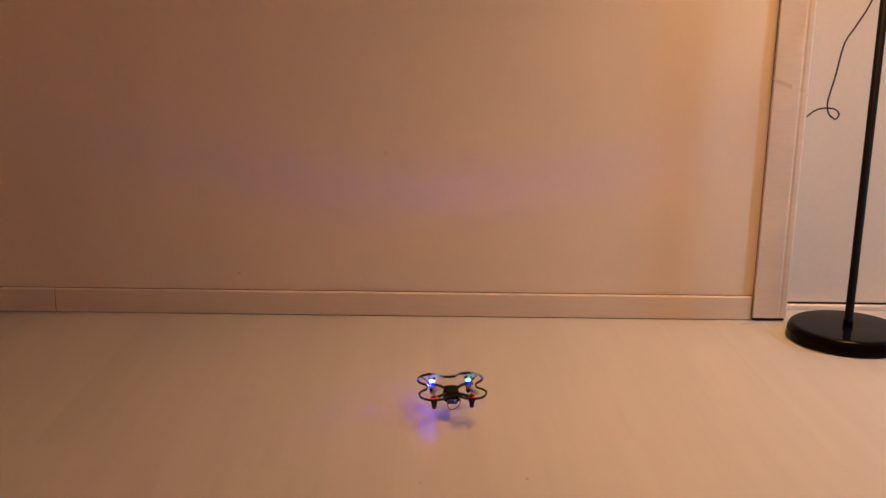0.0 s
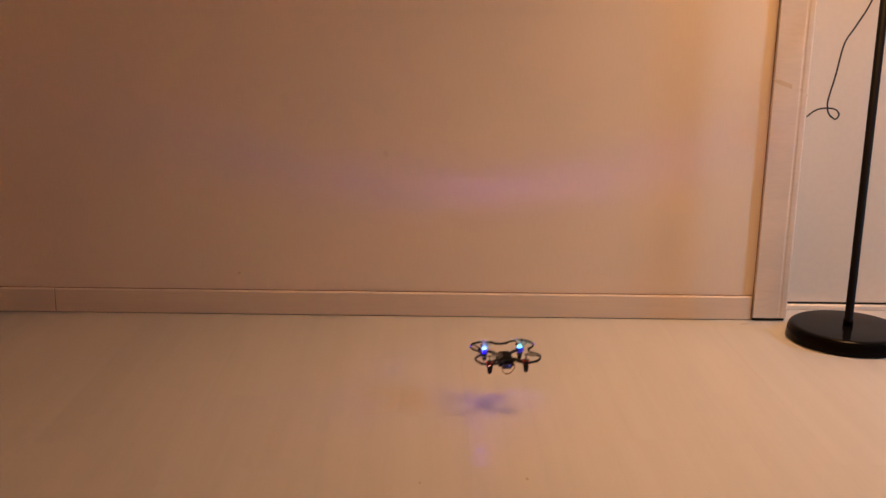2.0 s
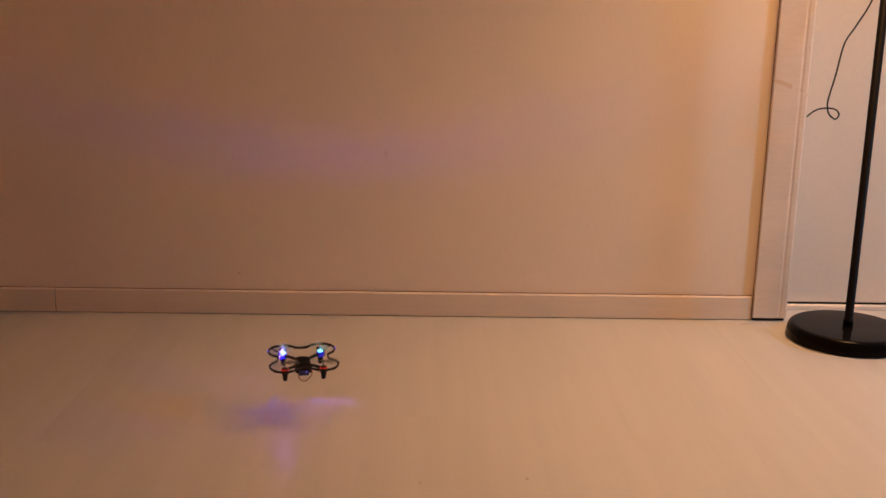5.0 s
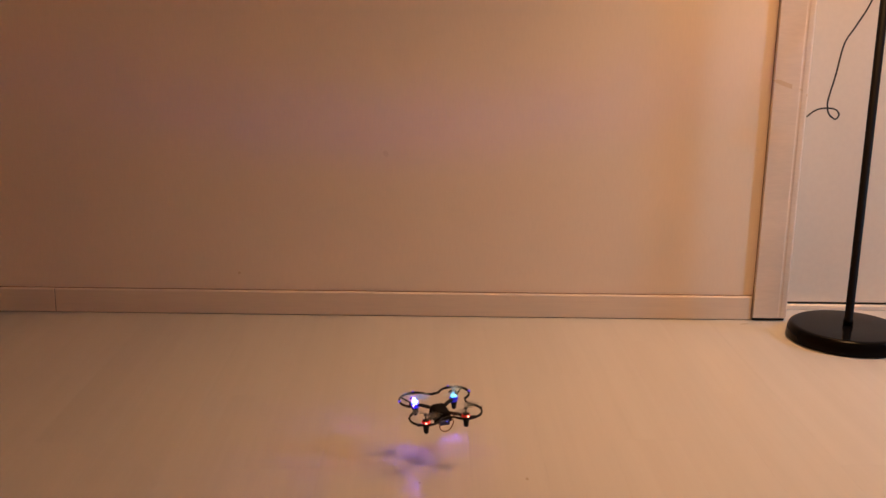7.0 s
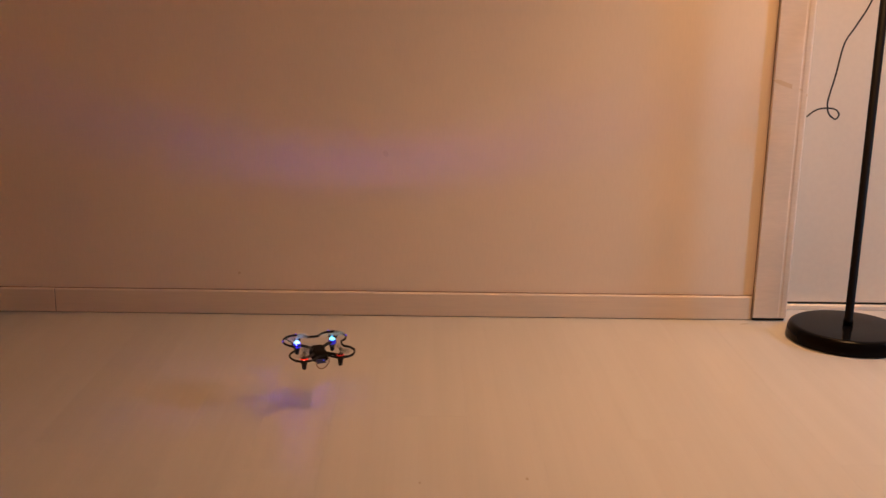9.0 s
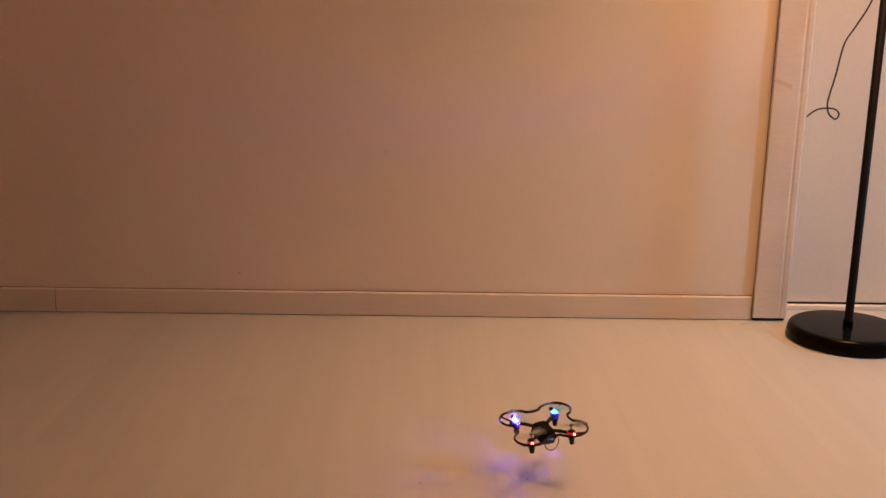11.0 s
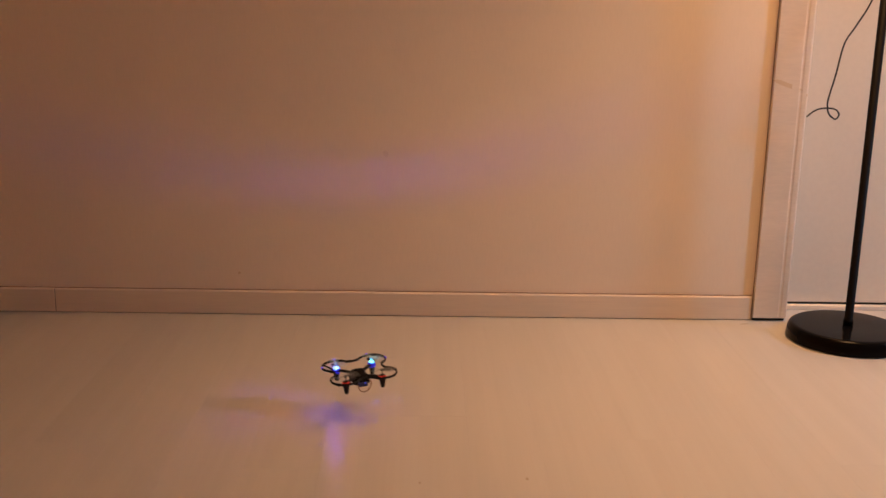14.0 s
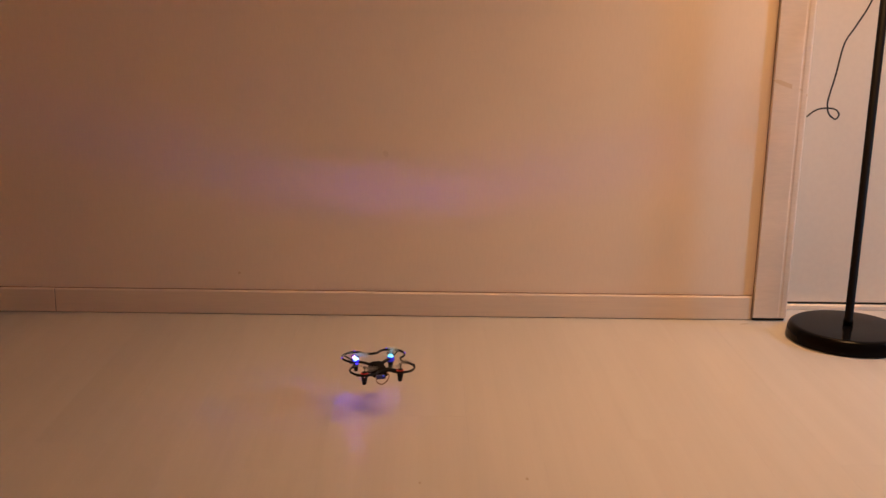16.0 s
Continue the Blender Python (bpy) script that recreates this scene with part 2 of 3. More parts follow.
def build_casing():
    casing = tagged(new("trim"), "beige moulded door casing, a little scuffed at the foot", "door casing", kind="structure")
    x_out, x_in = 0.752, DOOR_X0
    for name, sign, x0 in (("casing_upright", 1, x_out), ("casing_upright", -1, DOOR_X1 + 0.077)):
        bm = bmesh.new()
        prof = casing_profile(x_out, x_in)
        rings = []
        for z in (0.0075, DOOR_TOP + 0.02):
            rings.append([bm.verts.new((x0 + sign * a, WALL_Y - p * 0.82, z)) for a, p in prof])
        for k in range(len(prof)):
            n = (k + 1) % len(prof)
            bm.faces.new((rings[0][k], rings[0][n], rings[1][n], rings[1][k]))
        bm.faces.new(rings[0][::-1])
        bm.faces.new(rings[1])
        part(name, bm, TRIM, casing)
    part("casing_head", box(x_out, DOOR_X1 + 0.077, FRONT_Y, WALL_Y, DOOR_TOP + 0.021, DOOR_TOP + 0.098, 0.002), TRIM, casing)
    # shade of the gap at the casing's foot, painted as a dark strip
    part("gap_shade_strip", box(x_out + 0.002, x_in - 0.002, FRONT_Y + 0.004, WALL_Y, 0.0003, 0.0075), GAP, casing, "dark strip painted as the shade in the gap under the casing")
    # painted shade of the thin gap at the casing's outer edge
    part("gap_shade_line", box(0.7512, 0.7519, WALL_Y - 0.0020, WALL_Y + 0.001, 0.0003, DOOR_TOP), SEAM, casing, "brown strip painted as the dark gap beside the casing")
    part("jamb", box(DOOR_X0 - 0.0035, DOOR_X0 + 0.0, WALL_Y + 0.0005, DOOR_Y + 0.04, 0.002, DOOR_TOP + 0.02), TRIM, casing)
    part("jamb", box(DOOR_X1 - 0.02, DOOR_X1 - 0.0005, WALL_Y + 0.0005, DOOR_Y + 0.04, 0.002, DOOR_TOP + 0.02), TRIM, casing)


def build_door():
    door = tagged(new("door_1"), "closed off-white painted interior door", "door", kind="structure")
    part("leaf", box(DOOR_X0 + 0.003, DOOR_X1 - 0.023, DOOR_Y, DOOR_Y + 0.036, 0.0158, DOOR_TOP, 0.0015), DOOR, door)
    # dark bar painted in for the shade below the door leaf
    part("bottom_gap_shade", box(DOOR_X0 + 0.001, DOOR_X1 - 0.022, DOOR_Y + 0.004, DOOR_Y + 0.04, 0.0102, 0.0155), GAP, door, "dark strip painted as the shade in the gap under the door")
    part("sill", box(DOOR_X0 + 0.0005, DOOR_X1 - 0.021, DOOR_Y - 0.012, DOOR_Y + 0.05, 0.0002, 0.0100, 0.001), TRIM, door, "pale door sill")
    structure("wall_passage", box(DOOR_X0 - 0.3, DOOR_X1 + 0.3, DOOR_Y + 0.09, DOOR_Y + 0.13, -0.02, CEILING), PAPER,
              "plain wall behind the closed door", "wall")


build_room()
build_skirting()
build_casing()
build_door()


# ---- tan marks, specks and smudges ----
def smudge(name, x, y, z, wide, tall, upright, label, category, lean=0.0, material=None):
    """A thin, uneven patch on the casing, the wall or the floor."""
    seed = random.Random(int(x * 991 + z * 77 + y * 13))
    bm = bmesh.new()
    rim = []
    n = 18
    for k in range(n):
        a = 2 * math.pi * k / n
        r = 1 + seed.uniform(-0.28, 0.12)
        u, v = wide / 2 * r * math.cos(a), tall / 2 * r * math.sin(a)
        u, v = u * math.cos(lean) - v * math.sin(lean), u * math.sin(lean) + v * math.cos(lean)
        rim.append((x + u, y, z + v) if upright else (x + u, y + v, z))
    out = Vector((0, -0.00003, 0)) if upright else Vector((0, 0, 0.00005))
    low = [bm.verts.new(p) for p in rim]
    top = [bm.verts.new(Vector(p) + out) for p in rim]
    for k in range(n):
        bm.faces.new((low[k], low[(k + 1) % n], top[(k + 1) % n], top[k]))
    bm.faces.new(top)
    ob = part(name, bm, material or SMUDGE, None, label)
    return tagged(ob, label, category, kind="structure")


TAN_MARK = surface("tan_mark", (0.74, 0.56, 0.39), 0.5, 0.05, 30.0, 300.0)
# a long tan streak over the casing and a small patch on its moulding
smudge("scuff", 0.7845, WALL_Y - 0.01120, 0.534, 0.070, 0.0105, True, "tan streak across the door casing", "scuff", -0.34, TAN_MARK)
smudge("scuff", 0.8215, WALL_Y - 0.0112, 0.514, 0.012, 0.011, True, "tan patch on the casing moulding", "scuff", -0.3, TAN_MARK)
FAINT = surface("faint_wall_mark", (0.80, 0.66, 0.54), 0.8, 0.03, 30.0, 300.0)
smudge("wall_mark", -0.088, WALL_Y - 0.0001, 0.371, 0.012, 0.016, True, "faint grey mark on the wallpaper", "mark", 0.5, FAINT)
smudge("wall_mark", -0.417, WALL_Y - 0.0001, 0.096, 0.006, 0.008, True, "small dark speck on the wallpaper", "mark", 0.3, TAN_MARK)
smudge("floor_mark", 0.1585, 1.403, 0.0001, 0.005, 0.009, False, "small dark speck on the floor boards", "mark")
smudge("floor_mark", -0.0024, 1.387, 0.0001, 0.004, 0.007, False, "small dark speck on the floor boards", "mark")
smudge("floor_mark", 0.728, 2.193, 0.0001, 0.022, 0.007, False, "grey smudge on the floor by the casing", "mark", 0.2)
smudge("floor_mark", 0.767, 2.203, 0.0001, 0.009, 0.006, False, "grey smudge on the floor by the casing", "mark", 0.4)


# ---- the floor lamp and its cord ----
def build_floor_lamp():
    x, y = LAMP
    lamp = thing("floor_lamp", pose(x, y, 0), "black enamelled floor lamp on a thick round base", "floor lamp")
    base = lathe([(0, 0.0015), (0.1245, 0.0012), (0.1265, 0.0022), (0.1268, 0.0045), (0.1258, 0.012), (0.1243, 0.0200), (0.1225, 0.0265), (0.1200, 0.0302),
                  (0.1155, 0.0322), (0.1130, 0.0327), (0.1100, 0.0329), (0.05, 0.03295), (0, 0.033)], 96)
    part("base", base, ENAMEL, lamp, "glossy black round base", True)
    head = Vector((SHADE[0] - x, SHADE[1] - y, SHADE[2]))
    pole = lathe([(0, 0.033), (0.0105, 0.033), (0.0105, 0.046), (0.0088, 0.0475), (0.0088, 1.60), (0, 1.60)], 32)
    part("pole", pole, POLE_PAINT, lamp, "thin black pole", True)
    # arm and open drum are added out of view to hold and limit the light
    sweep = curved([(0, 0, 1.59), (0, 0.002, 1.64), (head.x * 0.5, -0.01, 1.70), (head.x, head.y + 0.015, 1.715)], 8)
    part("arm", tube(sweep, 0.006, 0.006, 12), ENAMEL, lamp, "added unseen curved black arm", True)
    shade = lathe([(0.25, -0.07), (0.22, 0.16), (0.217, 0.16), (0.247, -0.07), (0.25, -0.07)], 64)
    part("shade", moved(shade, *head), ENAMEL, lamp, "added unseen black drum shade open above and below", True)


CORD_Y = 2.165


def build_cord():
    line = [(0.917, 1.60), (0.940, 1.34), (0.957, 1.05), (0.955, 0.82), (0.9235, 0.7168), (0.8964, 0.6624), (0.8754, 0.6261), (0.8644, 0.5614),
            (0.8540, 0.5114), (0.8534, 0.4935), (0.8586, 0.4792), (0.8707, 0.4685), (0.8788, 0.4723), (0.8791, 0.4807), (0.8709, 0.4890), (0.8561, 0.4911),
            (0.8369, 0.4896), (0.8231, 0.4822), (0.8107, 0.4724)]
    points = [(x, CORD_Y + 0.0015 * math.sin(9 * i), z) for i, (x, z) in enumerate(line)]
    points[0] = (LAMP[0], LAMP[1] + 0.0095, 1.60)
    bm = tube(curved(points, 8), 0.0018, 0.0018, 8)
    ob = part("cord", bm, CORD, None, "thin black cord hanging with a curled end", True)
    tagged(ob, "thin black cord hanging beside the lamp with a curled end", "cord")


build_floor_lamp()
build_cord()


# ---- the drone ----
HALF, RING_R, RING_Z = 0.032, 0.0246, 0.0085


def guard_line():
    pts = []
    for k, (sx, sy) in enumerate(((1, 1), (-1, 1), (-1, -1), (1, -1))):
        turn = 90 * k
        for i in range(22):
            a = radians(turn - 62 + 214 * i / 21)
            pts.append((sx * HALF + RING_R * math.cos(a), sy * HALF + RING_R * math.sin(a), RING_Z))
        a = radians(turn + 90)
        pts.append((0.0418 * math.cos(a), 0.0418 * math.sin(a), RING_Z))
    return pts


def build_propeller(drone, sx, sy):
    bm = lathe([(0, 0.0), (0.0028, 0.0), (0.0028, 0.0022), (0.0018, 0.0036), (0, 0.004)], 12)
    for side in (1, -1):
        rows = []
        for r, chord, pitch in ((0.002, 0.0034, 24), (0.008, 0.0100, 20), (0.016, 0.0098, 14), (0.021, 0.0070, 10), (0.0248, 0.0022, 7)):
            c, s = math.cos(radians(pitch)) * chord / 2, math.sin(radians(pitch)) * chord / 2
            rows.append([bm.verts.new((side * r, side * d * c, 0.0018 + d * s + t)) for d, t in ((-1, 0.0), (1, 0.0), (1, 0.0005), (-1, 0.0005))])
        for a, b in zip(rows, rows[1:]):
            for k in range(4):
                bm.faces.new((a[k], a[(k + 1) % 4], b[(k + 1) % 4], b[k]))
        bm.faces.new(rows[0])
        bm.faces.new(rows[-1][::-1])
    bmesh.ops.recalc_face_normals(bm, faces=bm.faces)
    me = bpy.data.meshes.new("propeller")
    bm.to_mesh(me)
    bm.free()
    me.materials.append(PROP if sy > 0 else DARK_PROP)
    hub = new("propeller", me)
    hub.parent = drone
    return tagged(hub, "clear two-bladed propeller, LED light put into its cyan tint, spinning" if sy > 0 else "two-bladed propeller in the darker unlit tone, spinning")


def half_band(r0, r1, z0, z1, a0, a1, steps=14):
    """A curved bar, part of a ring, between two radii and heights, over a range of angles."""
    bm = bmesh.new()
    cols = []
    for i in range(steps + 1):
        a = radians(a0 + (a1 - a0) * i / steps)
        c, s = math.cos(a), math.sin(a)
        cols.append([bm.verts.new((r * c, r * s, z)) for r, z in ((r0, z0[0]), (r1, z0[1]), (r1, z1[1]), (r0, z1[0]))])
    for a, b in zip(cols, cols[1:]):
        for k in range(4):
            bm.faces.new((a[k], a[(k + 1) % 4], b[(k + 1) % 4], b[k]))
    bm.faces.new(cols[0])
    bm.faces.new(cols[-1][::-1])
    return bm


def build_pod(drone, sx, sy):
    """A motor pod with its foot, its lens and the arm that carries it."""
    x, y = sx * HALF, sy * HALF
    front = sy > 0
    shell = lathe([(0, -0.0178), (0.0026, -0.0178), (0.0036, -0.0165), (0.0047, -0.008), (0.0060, -0.0042), (0.0062, 0.0030), (0.0050, 0.0046), (0, 0.0050)], 20)
    arm_in, arm_out = Vector((sx * 0.010, sy * 0.012, 0.0)), Vector((x, y, 0.0))
    pod = part("motor_pod", moved(shell, x, y), BLACK_PLASTIC, drone, "black motor pod with a tapered foot", True)
    part("shaft", lathe([(0, 0.0045), (0.0009, 0.0045), (0.0009, 0.0138), (0, 0.0138)], 10, (x, y)), BLACK_PLASTIC, pod, "", True)
    part("arm", tube(curved([arm_in, arm_in * 0.5 + arm_out * 0.5 + Vector((0, 0, 0.001)), arm_out], 5), 0.0034, 0.0024, 8), BLACK_PLASTIC, drone, "", True)
    d = Vector((sx, sy, 0)).normalized()
    rim = Vector((x, y, 0)) + d * RING_R
    part("strut", tube([arm_out + d * 0.003, Vector((rim.x, rim.y, RING_Z - 0.002))], 0.0012, 0.0014, 6), BLACK_PLASTIC, drone)
    for turn in (-52, 48):
        q = d.copy()
        q.rotate(Euler((0, 0, radians(turn))))
        spot = Vector((x, y, RING_Z + 0.0015)) + q * (RING_R + 0.0006)
        # front pegs glow by themselves for the blue LED light that falls on them
        part("peg", moved(box(-0.0014, 0.0014, -0.0014, 0.0014, -0.0022, 0.0016, 0.0004, 1), *spot), BLUE_PEG if front else BLACK_PLASTIC, drone, "peg with blue LED spill put in as glow" if front else "")
    if front:
        # a lens facing back and out, added lower emitters towards the ground, and an added slotted emitter that throws
        # a flat beam forwards and up
        lens = lathe([(0, 0.0), (0.0016, 0.0), (0.0024, 0.0012), (0.0025, 0.0026), (0.0018, 0.0040), (0.0008, 0.0045), (0, 0.0046)], 14)
        spot = (x - 0.0022, y - 0.0046, 0.0034) if sx < 0 else (x + 0.0010, y + 0.0040, 0.0044)
        part("led_lens", moved(lens, *spot), BLUE_TOP if sx < 0 else BLUE_DIM, pod, "bright blue glowing lens", True)
        if sx < 0:
            # an added bright flat strip under the lens, turned down and back, for the floor reflection, with a shield
            # over it
            tip = Euler((radians(-20), 0, 0)).to_matrix()
            for name, piece, material, label in (("glint_strip", box(-0.0048, 0.0048, -0.0016, 0.0016, 0.0, 0.0003), BLUE_LED, "added hidden blue strip facing down, makes the reflection on the floor"),
                                                 ("glint_shield", merged(box(-0.0054, 0.0054, -0.0022, 0.0022, 0.0005, 0.0010), box(-0.0054, 0.0054, -0.0023, -0.0018, -0.0010, 0.0004)), BLACK_PLASTIC, "")):
                bmesh.ops.rotate(piece, verts=piece.verts, cent=(0, 0, 0), matrix=tip)
                part(name, moved(piece, x - 0.0024, y - 0.0064, 0.0012), material, pod, label)
        # two added tubes that throw light on the ground, one nearly upright and one leaning outwards, with bars for
        # streaks
        for tip, lean, out, glow in ((8, 9, 0.0026, BLUE_LOW), (-6, 25, 0.0068, BLUE_LOW_DIM)) if sx < 0 else ((4, -2, 0.0026, BLUE_LOW), (-3, 20, 0.0068, BLUE_LOW_DIM)):
            turn = Euler((radians(tip), radians(-sx * lean), 0)).to_matrix()
            for name, piece, material, label in (
                    ("floor_patch_tube", lathe([(0.0015, 0.0055), (0.0020, 0.0055), (0.0020, -0.0034), (0.0015, -0.0034), (0.0015, 0.0050), (0, 0.0050)], 14), BLACK_PLASTIC, ""),
                    ("led_lens", lathe([(0, 0.0038), (0.0006, 0.0038), (0.0006, 0.0044), (0, 0.0044)], 10), glow, "added hidden blue emitter for the patch on the floor"),
                    ("floor_patch_grille", merged(box(-0.0008, -0.0003, -0.0015, 0.0015, -0.0033, -0.0027), box(0.0003, 0.0008, -0.0015, 0.0015, -0.0033, -0.0027)), BLACK_PLASTIC, "")):
                bmesh.ops.rotate(piece, verts=piece.verts, cent=(0, 0, 0), matrix=turn)
                part(name, moved(piece, x + sx * out, y + 0.0068, -0.0030), material, pod, label)
        # added cap; its own glow stands for the halo round the LED
        part("halo_cap", lathe([(0, 0.0092), (0.0014, 0.0090), (0.0030, 0.0076), (0.0042, 0.0050), (0.0050, 0.0046), (0, 0.0046)], 20, (x, y)), BLUE_CAP if sx < 0 else CYAN_CAP, pod,
             "added cap glowing in place of the LED's halo", True)
        # collar's own blue glow stands for LED light in the pod plastic
        part("spill_collar", lathe([(0.0058, -0.0042), (0.0066, -0.0036), (0.0066, 0.0030), (0.0056, 0.0040)], 20, (x, y)), BLUE_SHELL, pod, "plastic collar with blue LED spill put in as glow", True)
        # added blades that cut the blue light to a flat band
        cup = merged(half_band(0.0018, 0.0069, (0.0050, 0.0070), (0.0053, 0.0074), -75, 180, 22), half_band(0.0018, 0.0069, (0.0062, 0.0083), (0.0066, 0.0087), -75, 180, 22))
        part("beam_blades", moved(cup, x, y + 0.0046, 0.0006), BLACK_PLASTIC, pod)
        strip = half_band(0.0018, 0.0022, (0.0056, 0.0056), (0.0061, 0.0061), -40, 98, 12)
        part("beam_emitter", moved(strip, x, y + 0.0046, 0.0006), BLUE_BEAM, pod, "added hidden blue emitter for the band on the wall")
    else:
        lens = lathe([(0, -0.0018), (0.0012, -0.0015), (0.0019, 0.0), (0.0012, 0.0015), (0, 0.0018)], 12)
        part("led_lens", moved(lens, x + sx * 0.0014, y - 0.0074, 0.0010), RED_LED, pod, "red glowing lens", True)
        # weak red glow of its own, for LED light in the plastic
        part("spill_collar", lathe([(0.0058, -0.0012), (0.0065, -0.0008), (0.0065, 0.0030), (0.0056, 0.0040)], 20, (x, y)), RED_SHELL, pod, "plastic collar with dim red LED spill put in as glow", True)
    return pod


def build_drone():
    drone = thing("quadcopter_drone", pose(0, 1.6, 0.1), "small black quadcopter with propeller guards and blue and red lights, flying", "toy drone")
    bm = bmesh.new()
    bmesh.ops.create_cube(bm, size=1.0)
    for v in bm.verts:
        k = 0.72 if v.co.z > 0 else 1.0
        v.co = (v.co.x * 0.031 * k, v.co.y * 0.042 * (k + 0.08 if v.co.z > 0 else 1), -0.0040 + v.co.z * 0.019)
    bmesh.ops.bevel(bm, geom=bm.edges[:], offset=0.0062, segments=5, affect="EDGES", profile=0.55)
    part("body", bm, BODY_PLASTIC, drone, "dark rounded body shell", True)
    part("battery", box(-0.0085, 0.0085, -0.0235, 0.012, -0.0150, -0.0075, 0.0012), BATTERY_BLUE, drone, "blue-wrapped battery in the tail")
    part("status_led", moved(lathe([(0, -0.001), (0.0014, 0.0), (0, 0.001)], 10), 0.004, -0.0238, -0.0085), STATUS_LED, drone, "faint blue light")
    loop = curved([(-0.009, -0.024, -0.010), (-0.0085, -0.029, -0.0165), (-0.003, -0.031, -0.0205), (0.004, -0.031, -0.0195), (0.010, -0.030, -0.014),
                   (0.0135, -0.026, -0.008), (0.011, -0.020, -0.004)], 6)
    part("battery_wire", tube(loop, 0.0009, 0.0009, 6), WIRE, drone, "thin brown wire loop", True)
    part("lens", moved(lathe([(0, -0.003), (0.003, -0.002), (0.003, 0.002), (0, 0.003)], 12), 0, 0.0195, -0.004), BLACK_PLASTIC, drone)
    part("propeller_guard", tube(guard_line(), 0.0015, 0.0023, 8, True), BLACK_PLASTIC, drone, "black clover-shaped guard ring", True)
    props = []
    for sx, sy in ((1, 1), (-1, 1), (-1, -1), (1, -1)):
        build_pod(drone, sx, sy)
        props.append((build_propeller(drone, sx, sy), sx, sy))
    return drone, props


DRONE, PROPS = build_drone()

# ---- floor boards ----
BOARD_W, BOARD_L, BOARD_0 = 0.1157, 0.81, -0.0405


def build_floor():
    floor = structure("floor", box(LEFT_X - 0.1, RIGHT_X + 0.1, BACK_Y - 0.1, DOOR_Y + 0.13, -0.06, -0.0012), UNDERLAY, "pale oak laminate floor boards", "floor")
    joint = 0.00004
    full = box(joint, BOARD_W - joint, joint, BOARD_L - joint, -0.0012, 0.0, 0.00008, 1)
    seed = random.Random(4)
    shared = None
    lo, hi = int((LEFT_X - BOARD_0) / BOARD_W) - 1, int((RIGHT_X - BOARD_0) / BOARD_W) + 1
    spots = []
    for i in range(lo, hi):
        y = DOOR_Y + 0.125 - BOARD_L - (i * 0.37 % 1.0) * BOARD_L
        spots.append((i, DOOR_Y + 0.125, y + BOARD_L))
        while y > BACK_Y - BOARD_L:
            spots.append((i, y + BOARD_L, max(y, BACK_Y - 0.05)))
            y -= BOARD_L
    rest_v, rest_f = [], []
    for i, top, y in spots:
        x = BOARD_0 + i * BOARD_W
        if top - y < 0.02:
            continue
        if not (-1.5 < x < 1.7 and top > 0.5):
            k = len(rest_v)
            x0, x1, y0, y1 = x + joint, x + BOARD_W - joint, y + joint, top - joint
            rest_v += [(px, py, pz) for pz in (-0.0012, 0.0) for px, py in ((x0, y0), (x1, y0), (x1, y1), (x0, y1))]
            rest_f += [[k + q for q in f] for f in ((4, 5, 6, 7), (0, 1, 5, 4), (1, 2, 6, 5), (2, 3, 7, 6), (3, 0, 4, 7))]
            continue
        if abs(top - y - BOARD_L) < 1e-6:
            if shared is None:
                ob = part("floor_board", full, OAK, floor)
                shared = ob.data
            else:
                ob = new("floor_board", shared)
                ob.parent = floor
        else:
            ob = part("floor_board", box(joint, BOARD_W - joint, joint, top - y - joint, -0.0012, 0.0, 0.00008, 1), OAK, floor)
        ob.location = (x, y, 0)
    me = bpy.data.meshes.new("floor_boards")
    me.from_pydata(rest_v, [], rest_f)
    me.materials.append(OAK)
    ob = new("floor_boards", me)
    ob.parent = floor
    tagged(ob, "", kind="stuff")


build_floor()


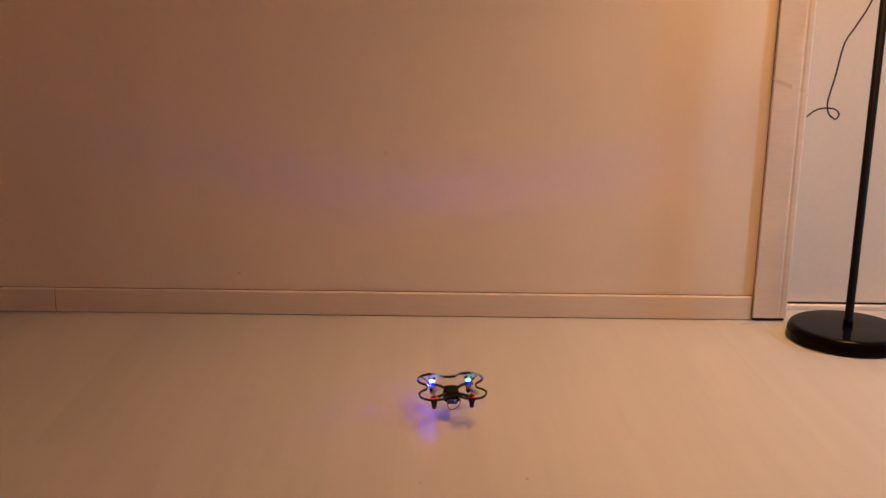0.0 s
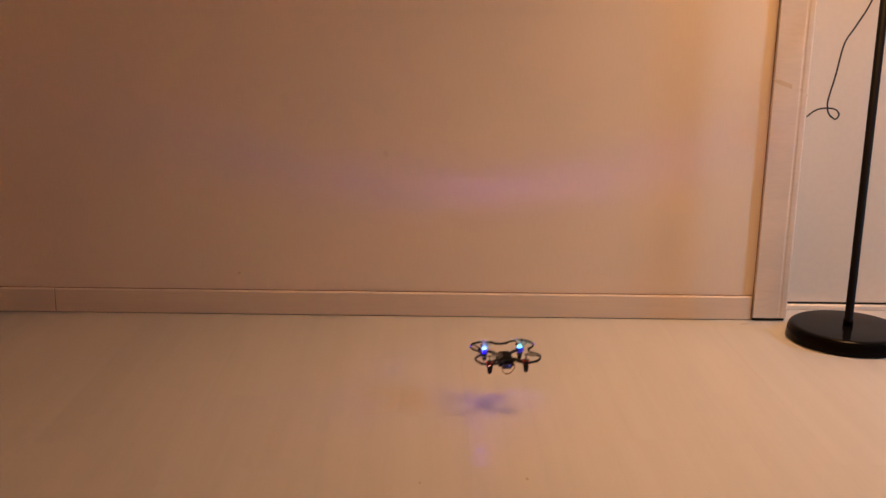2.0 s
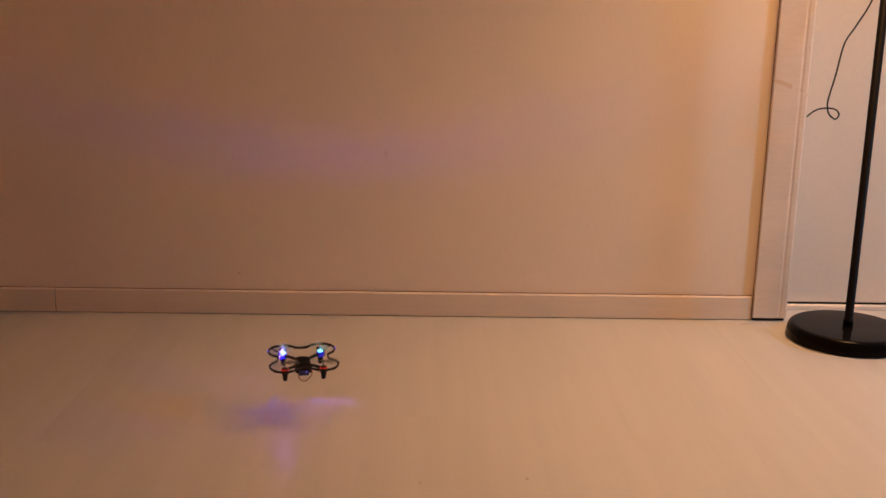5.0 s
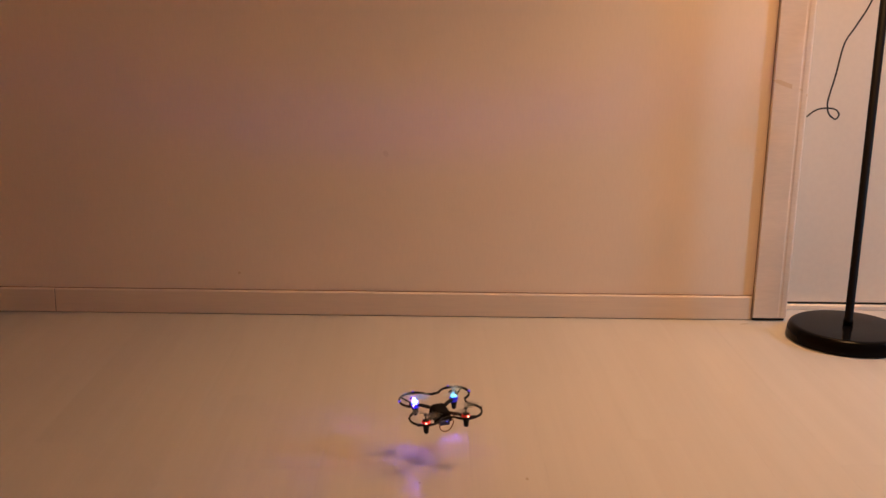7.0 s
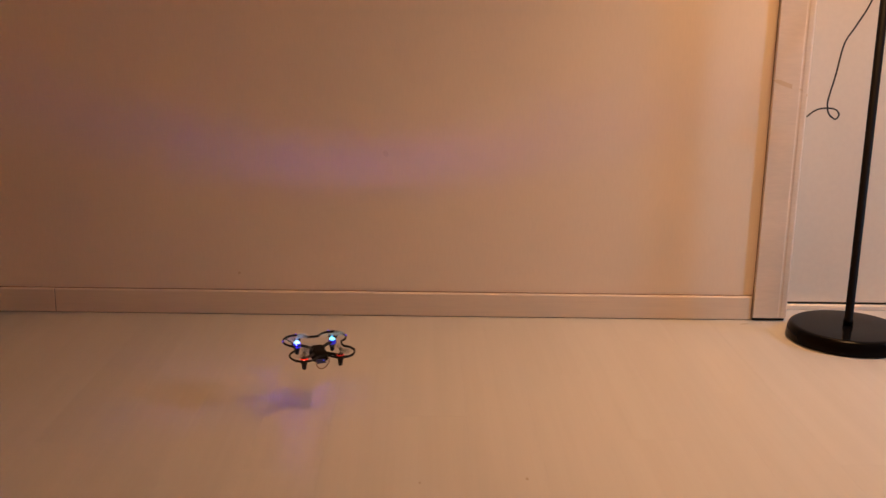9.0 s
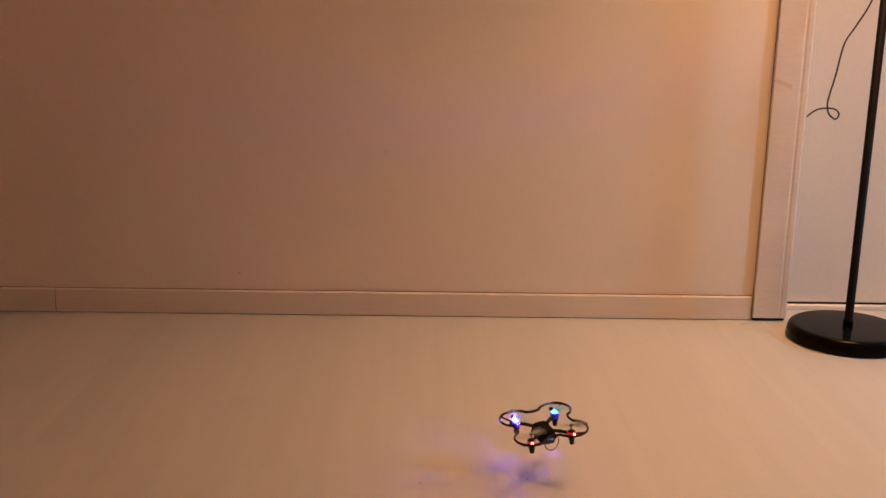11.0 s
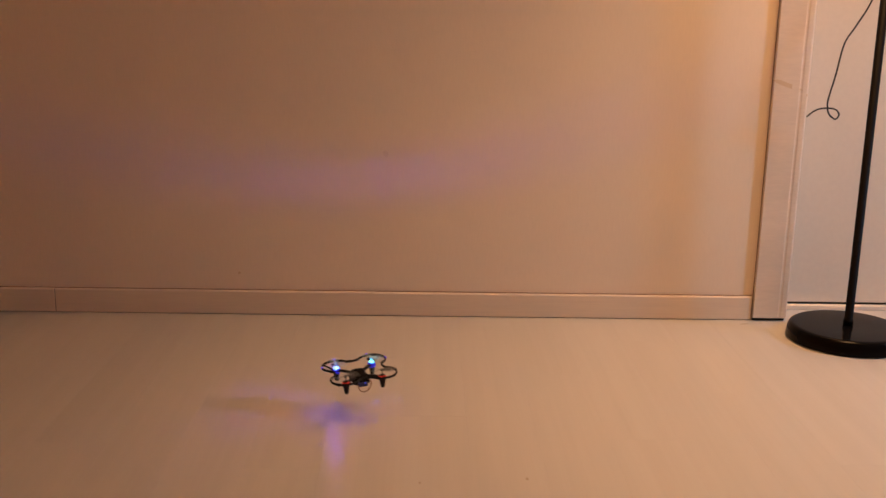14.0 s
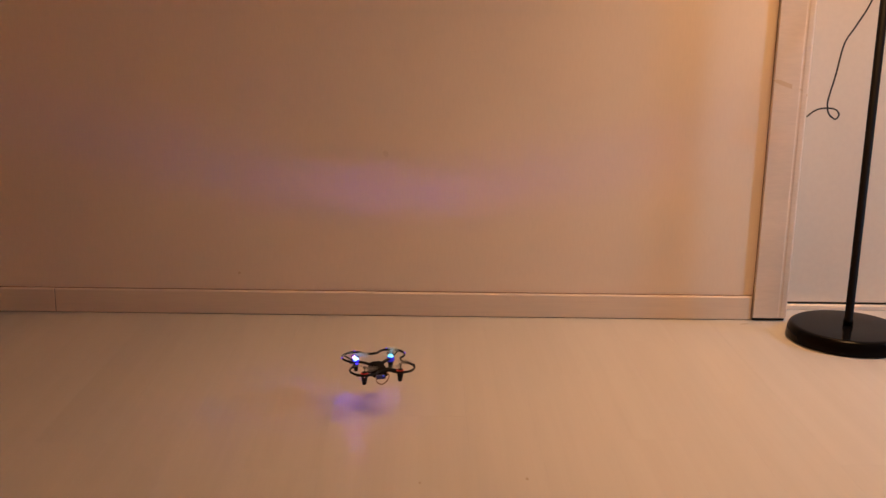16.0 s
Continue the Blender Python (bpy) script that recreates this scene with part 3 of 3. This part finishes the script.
# ---- what moves ----
FLIGHT = [
    (0, 0.0496, 1.6490, 0.0436, 2.1, -1.5, 3.3),
    (0.3, 0.0583, 1.6513, 0.0555, 2.5, -2.3, 3.3),
    (0.5, 0.0639, 1.6541, 0.0632, 2.7, -2.9, 3.5),
    (0.8, 0.0727, 1.6578, 0.0757, 2.2, -2.6, 4.4),
    (1, 0.0808, 1.6626, 0.0769, 1.9, -2.4, 4.9),
    (1.3, 0.0947, 1.6780, 0.0663, 2.1, -2.6, 4.4),
    (1.5, 0.1060, 1.6887, 0.0596, 2.2, -2.7, 4.2),
    (1.8, 0.1287, 1.6992, 0.0695, 1.5, -2.1, 4.9),
    (2, 0.1447, 1.7066, 0.0870, 1.2, -1.6, 5.4),
    (2.3, 0.1689, 1.7205, 0.1171, 1.8, -1.0, 5.5),
    (2.5, 0.1878, 1.7338, 0.1346, 2.3, -1.1, 5.5),
    (2.8, 0.2065, 1.7657, 0.1540, 2.8, -2.9, 5.2),
    (3, 0.1986, 1.7885, 0.1597, 2.7, -4.3, 5.3),
    (3.3, 0.1538, 1.8289, 0.1578, 1.5, -6.6, 6.9),
    (3.5, 0.0825, 1.8383, 0.1549, 0.6, -7.0, 8.0),
    (3.8, -0.0530, 1.7864, 0.1502, -1.2, -3.0, 9.1),
    (4, -0.1100, 1.7452, 0.1418, -0.6, 0.1, 9.6),
    (4.2, -0.1479, 1.7357, 0.1182, 9.4, 0.9, 9.3),
    (5.2, -0.2050, 1.6000, 0.0950, 3.0, -1.0, 11.0),
    (6.3, -0.0019, 1.4054, 0.1012, 1.0, -4.3, 12.6),
    (6.5, 0.0086, 1.4063, 0.0985, 2.6, -3.3, 14.2),
    (6.8, 0.0206, 1.4523, 0.0813, 3.7, -3.6, 15.2),
    (7, 0.0277, 1.4862, 0.0745, 4.1, -3.9, 15.6),
    (7.3, 0.0364, 1.5312, 0.0779, 3.7, -3.8, 15.5),
    (7.5, 0.0422, 1.5632, 0.0856, 3.4, -4.1, 15.5),
    (7.8, 0.0418, 1.6250, 0.0959, 3.6, -6.7, 16.2),
    (8, 0.0181, 1.6585, 0.0977, 3.7, -7.8, 16.8),
    (8.3, -0.0505, 1.6728, 0.0955, 3.1, -6.0, 18.0),
    (8.5, -0.0957, 1.6779, 0.0967, 3.0, -4.2, 18.6),
    (8.8, -0.1599, 1.7005, 0.0946, 4.5, -1.7, 18.5),
    (9, -0.1851, 1.7113, 0.0924, 5.6, -1.0, 18.1),
    (9.2, -0.1887, 1.6931, 0.0947, 5.2, -5.6, 16.6),
    (10.2, 0.0100, 1.5550, 0.0850, 3.0, -4.0, 15.6),
    (10.9, 0.1780, 1.4400, 0.0700, 3.0, -6.0, 15.8),
    (11.3, 0.1871, 1.4196, 0.0651, 3.6, -7.3, 16.2),
    (11.5, 0.1663, 1.4167, 0.0574, 2.7, -7.5, 16.9),
    (11.8, 0.0744, 1.4198, 0.0573, 4.2, -3.7, 18.8),
    (12, 0.0229, 1.4272, 0.0660, 4.8, -1.5, 19.8),
    (12.3, -0.0470, 1.4537, 0.0718, 3.5, -1.3, 20.4),
    (12.5, -0.0965, 1.4747, 0.0753, 2.4, -1.3, 20.5),
    (12.8, -0.1558, 1.5053, 0.0797, 1.6, 0.3, 20.7),
    (13, -0.1619, 1.5260, 0.0818, 1.3, 1.2, 20.7),
    (13.3, -0.1435, 1.5547, 0.0842, 1.5, 1.0, 20.6),
    (13.5, -0.1262, 1.5768, 0.0814, 1.6, 0.2, 20.5),
    (13.8, -0.0981, 1.6237, 0.0757, 1.3, -2.8, 19.9),
    (14, -0.1095, 1.6522, 0.0714, 1.1, -4.1, 19.6),
    (14.3, -0.1387, 1.6802, 0.0709, 1.3, -1.6, 19.7),
    (14.5, -0.1460, 1.6888, 0.0794, 1.4, 0.3, 19.6),
    (14.8, -0.1473, 1.6763, 0.0950, 0.8, 0.7, 18.7),
    (15, -0.1388, 1.6669, 0.0948, 0.5, 0.6, 18.1),
    (15.3, -0.1253, 1.6691, 0.0875, 1.2, 0.7, 18.1),
    (15.5, -0.1137, 1.6746, 0.0805, 1.7, 0.7, 18.1),
    (15.8, -0.0919, 1.6898, 0.0702, 1.8, 0.4, 17.5),
    (16, -0.0795, 1.6959, 0.0692, 1.8, 0.2, 17.2),
]


def motions():
    walk(DRONE, [(t, pose(x, y, z, rx, ry, rz)) for t, x, y, z, rx, ry, rz in FLIGHT])
    for n, (prop, sx, sy) in enumerate(PROPS):
        spin = 80 * sx * sy
        rows = [(k / FPS, pose(sx * HALF, sy * HALF, 0.0122, 0, 0, 35 * n + spin * k)) for k in range(int(CLIP * FPS) + 1)]
        walk(prop, rows)


motions()
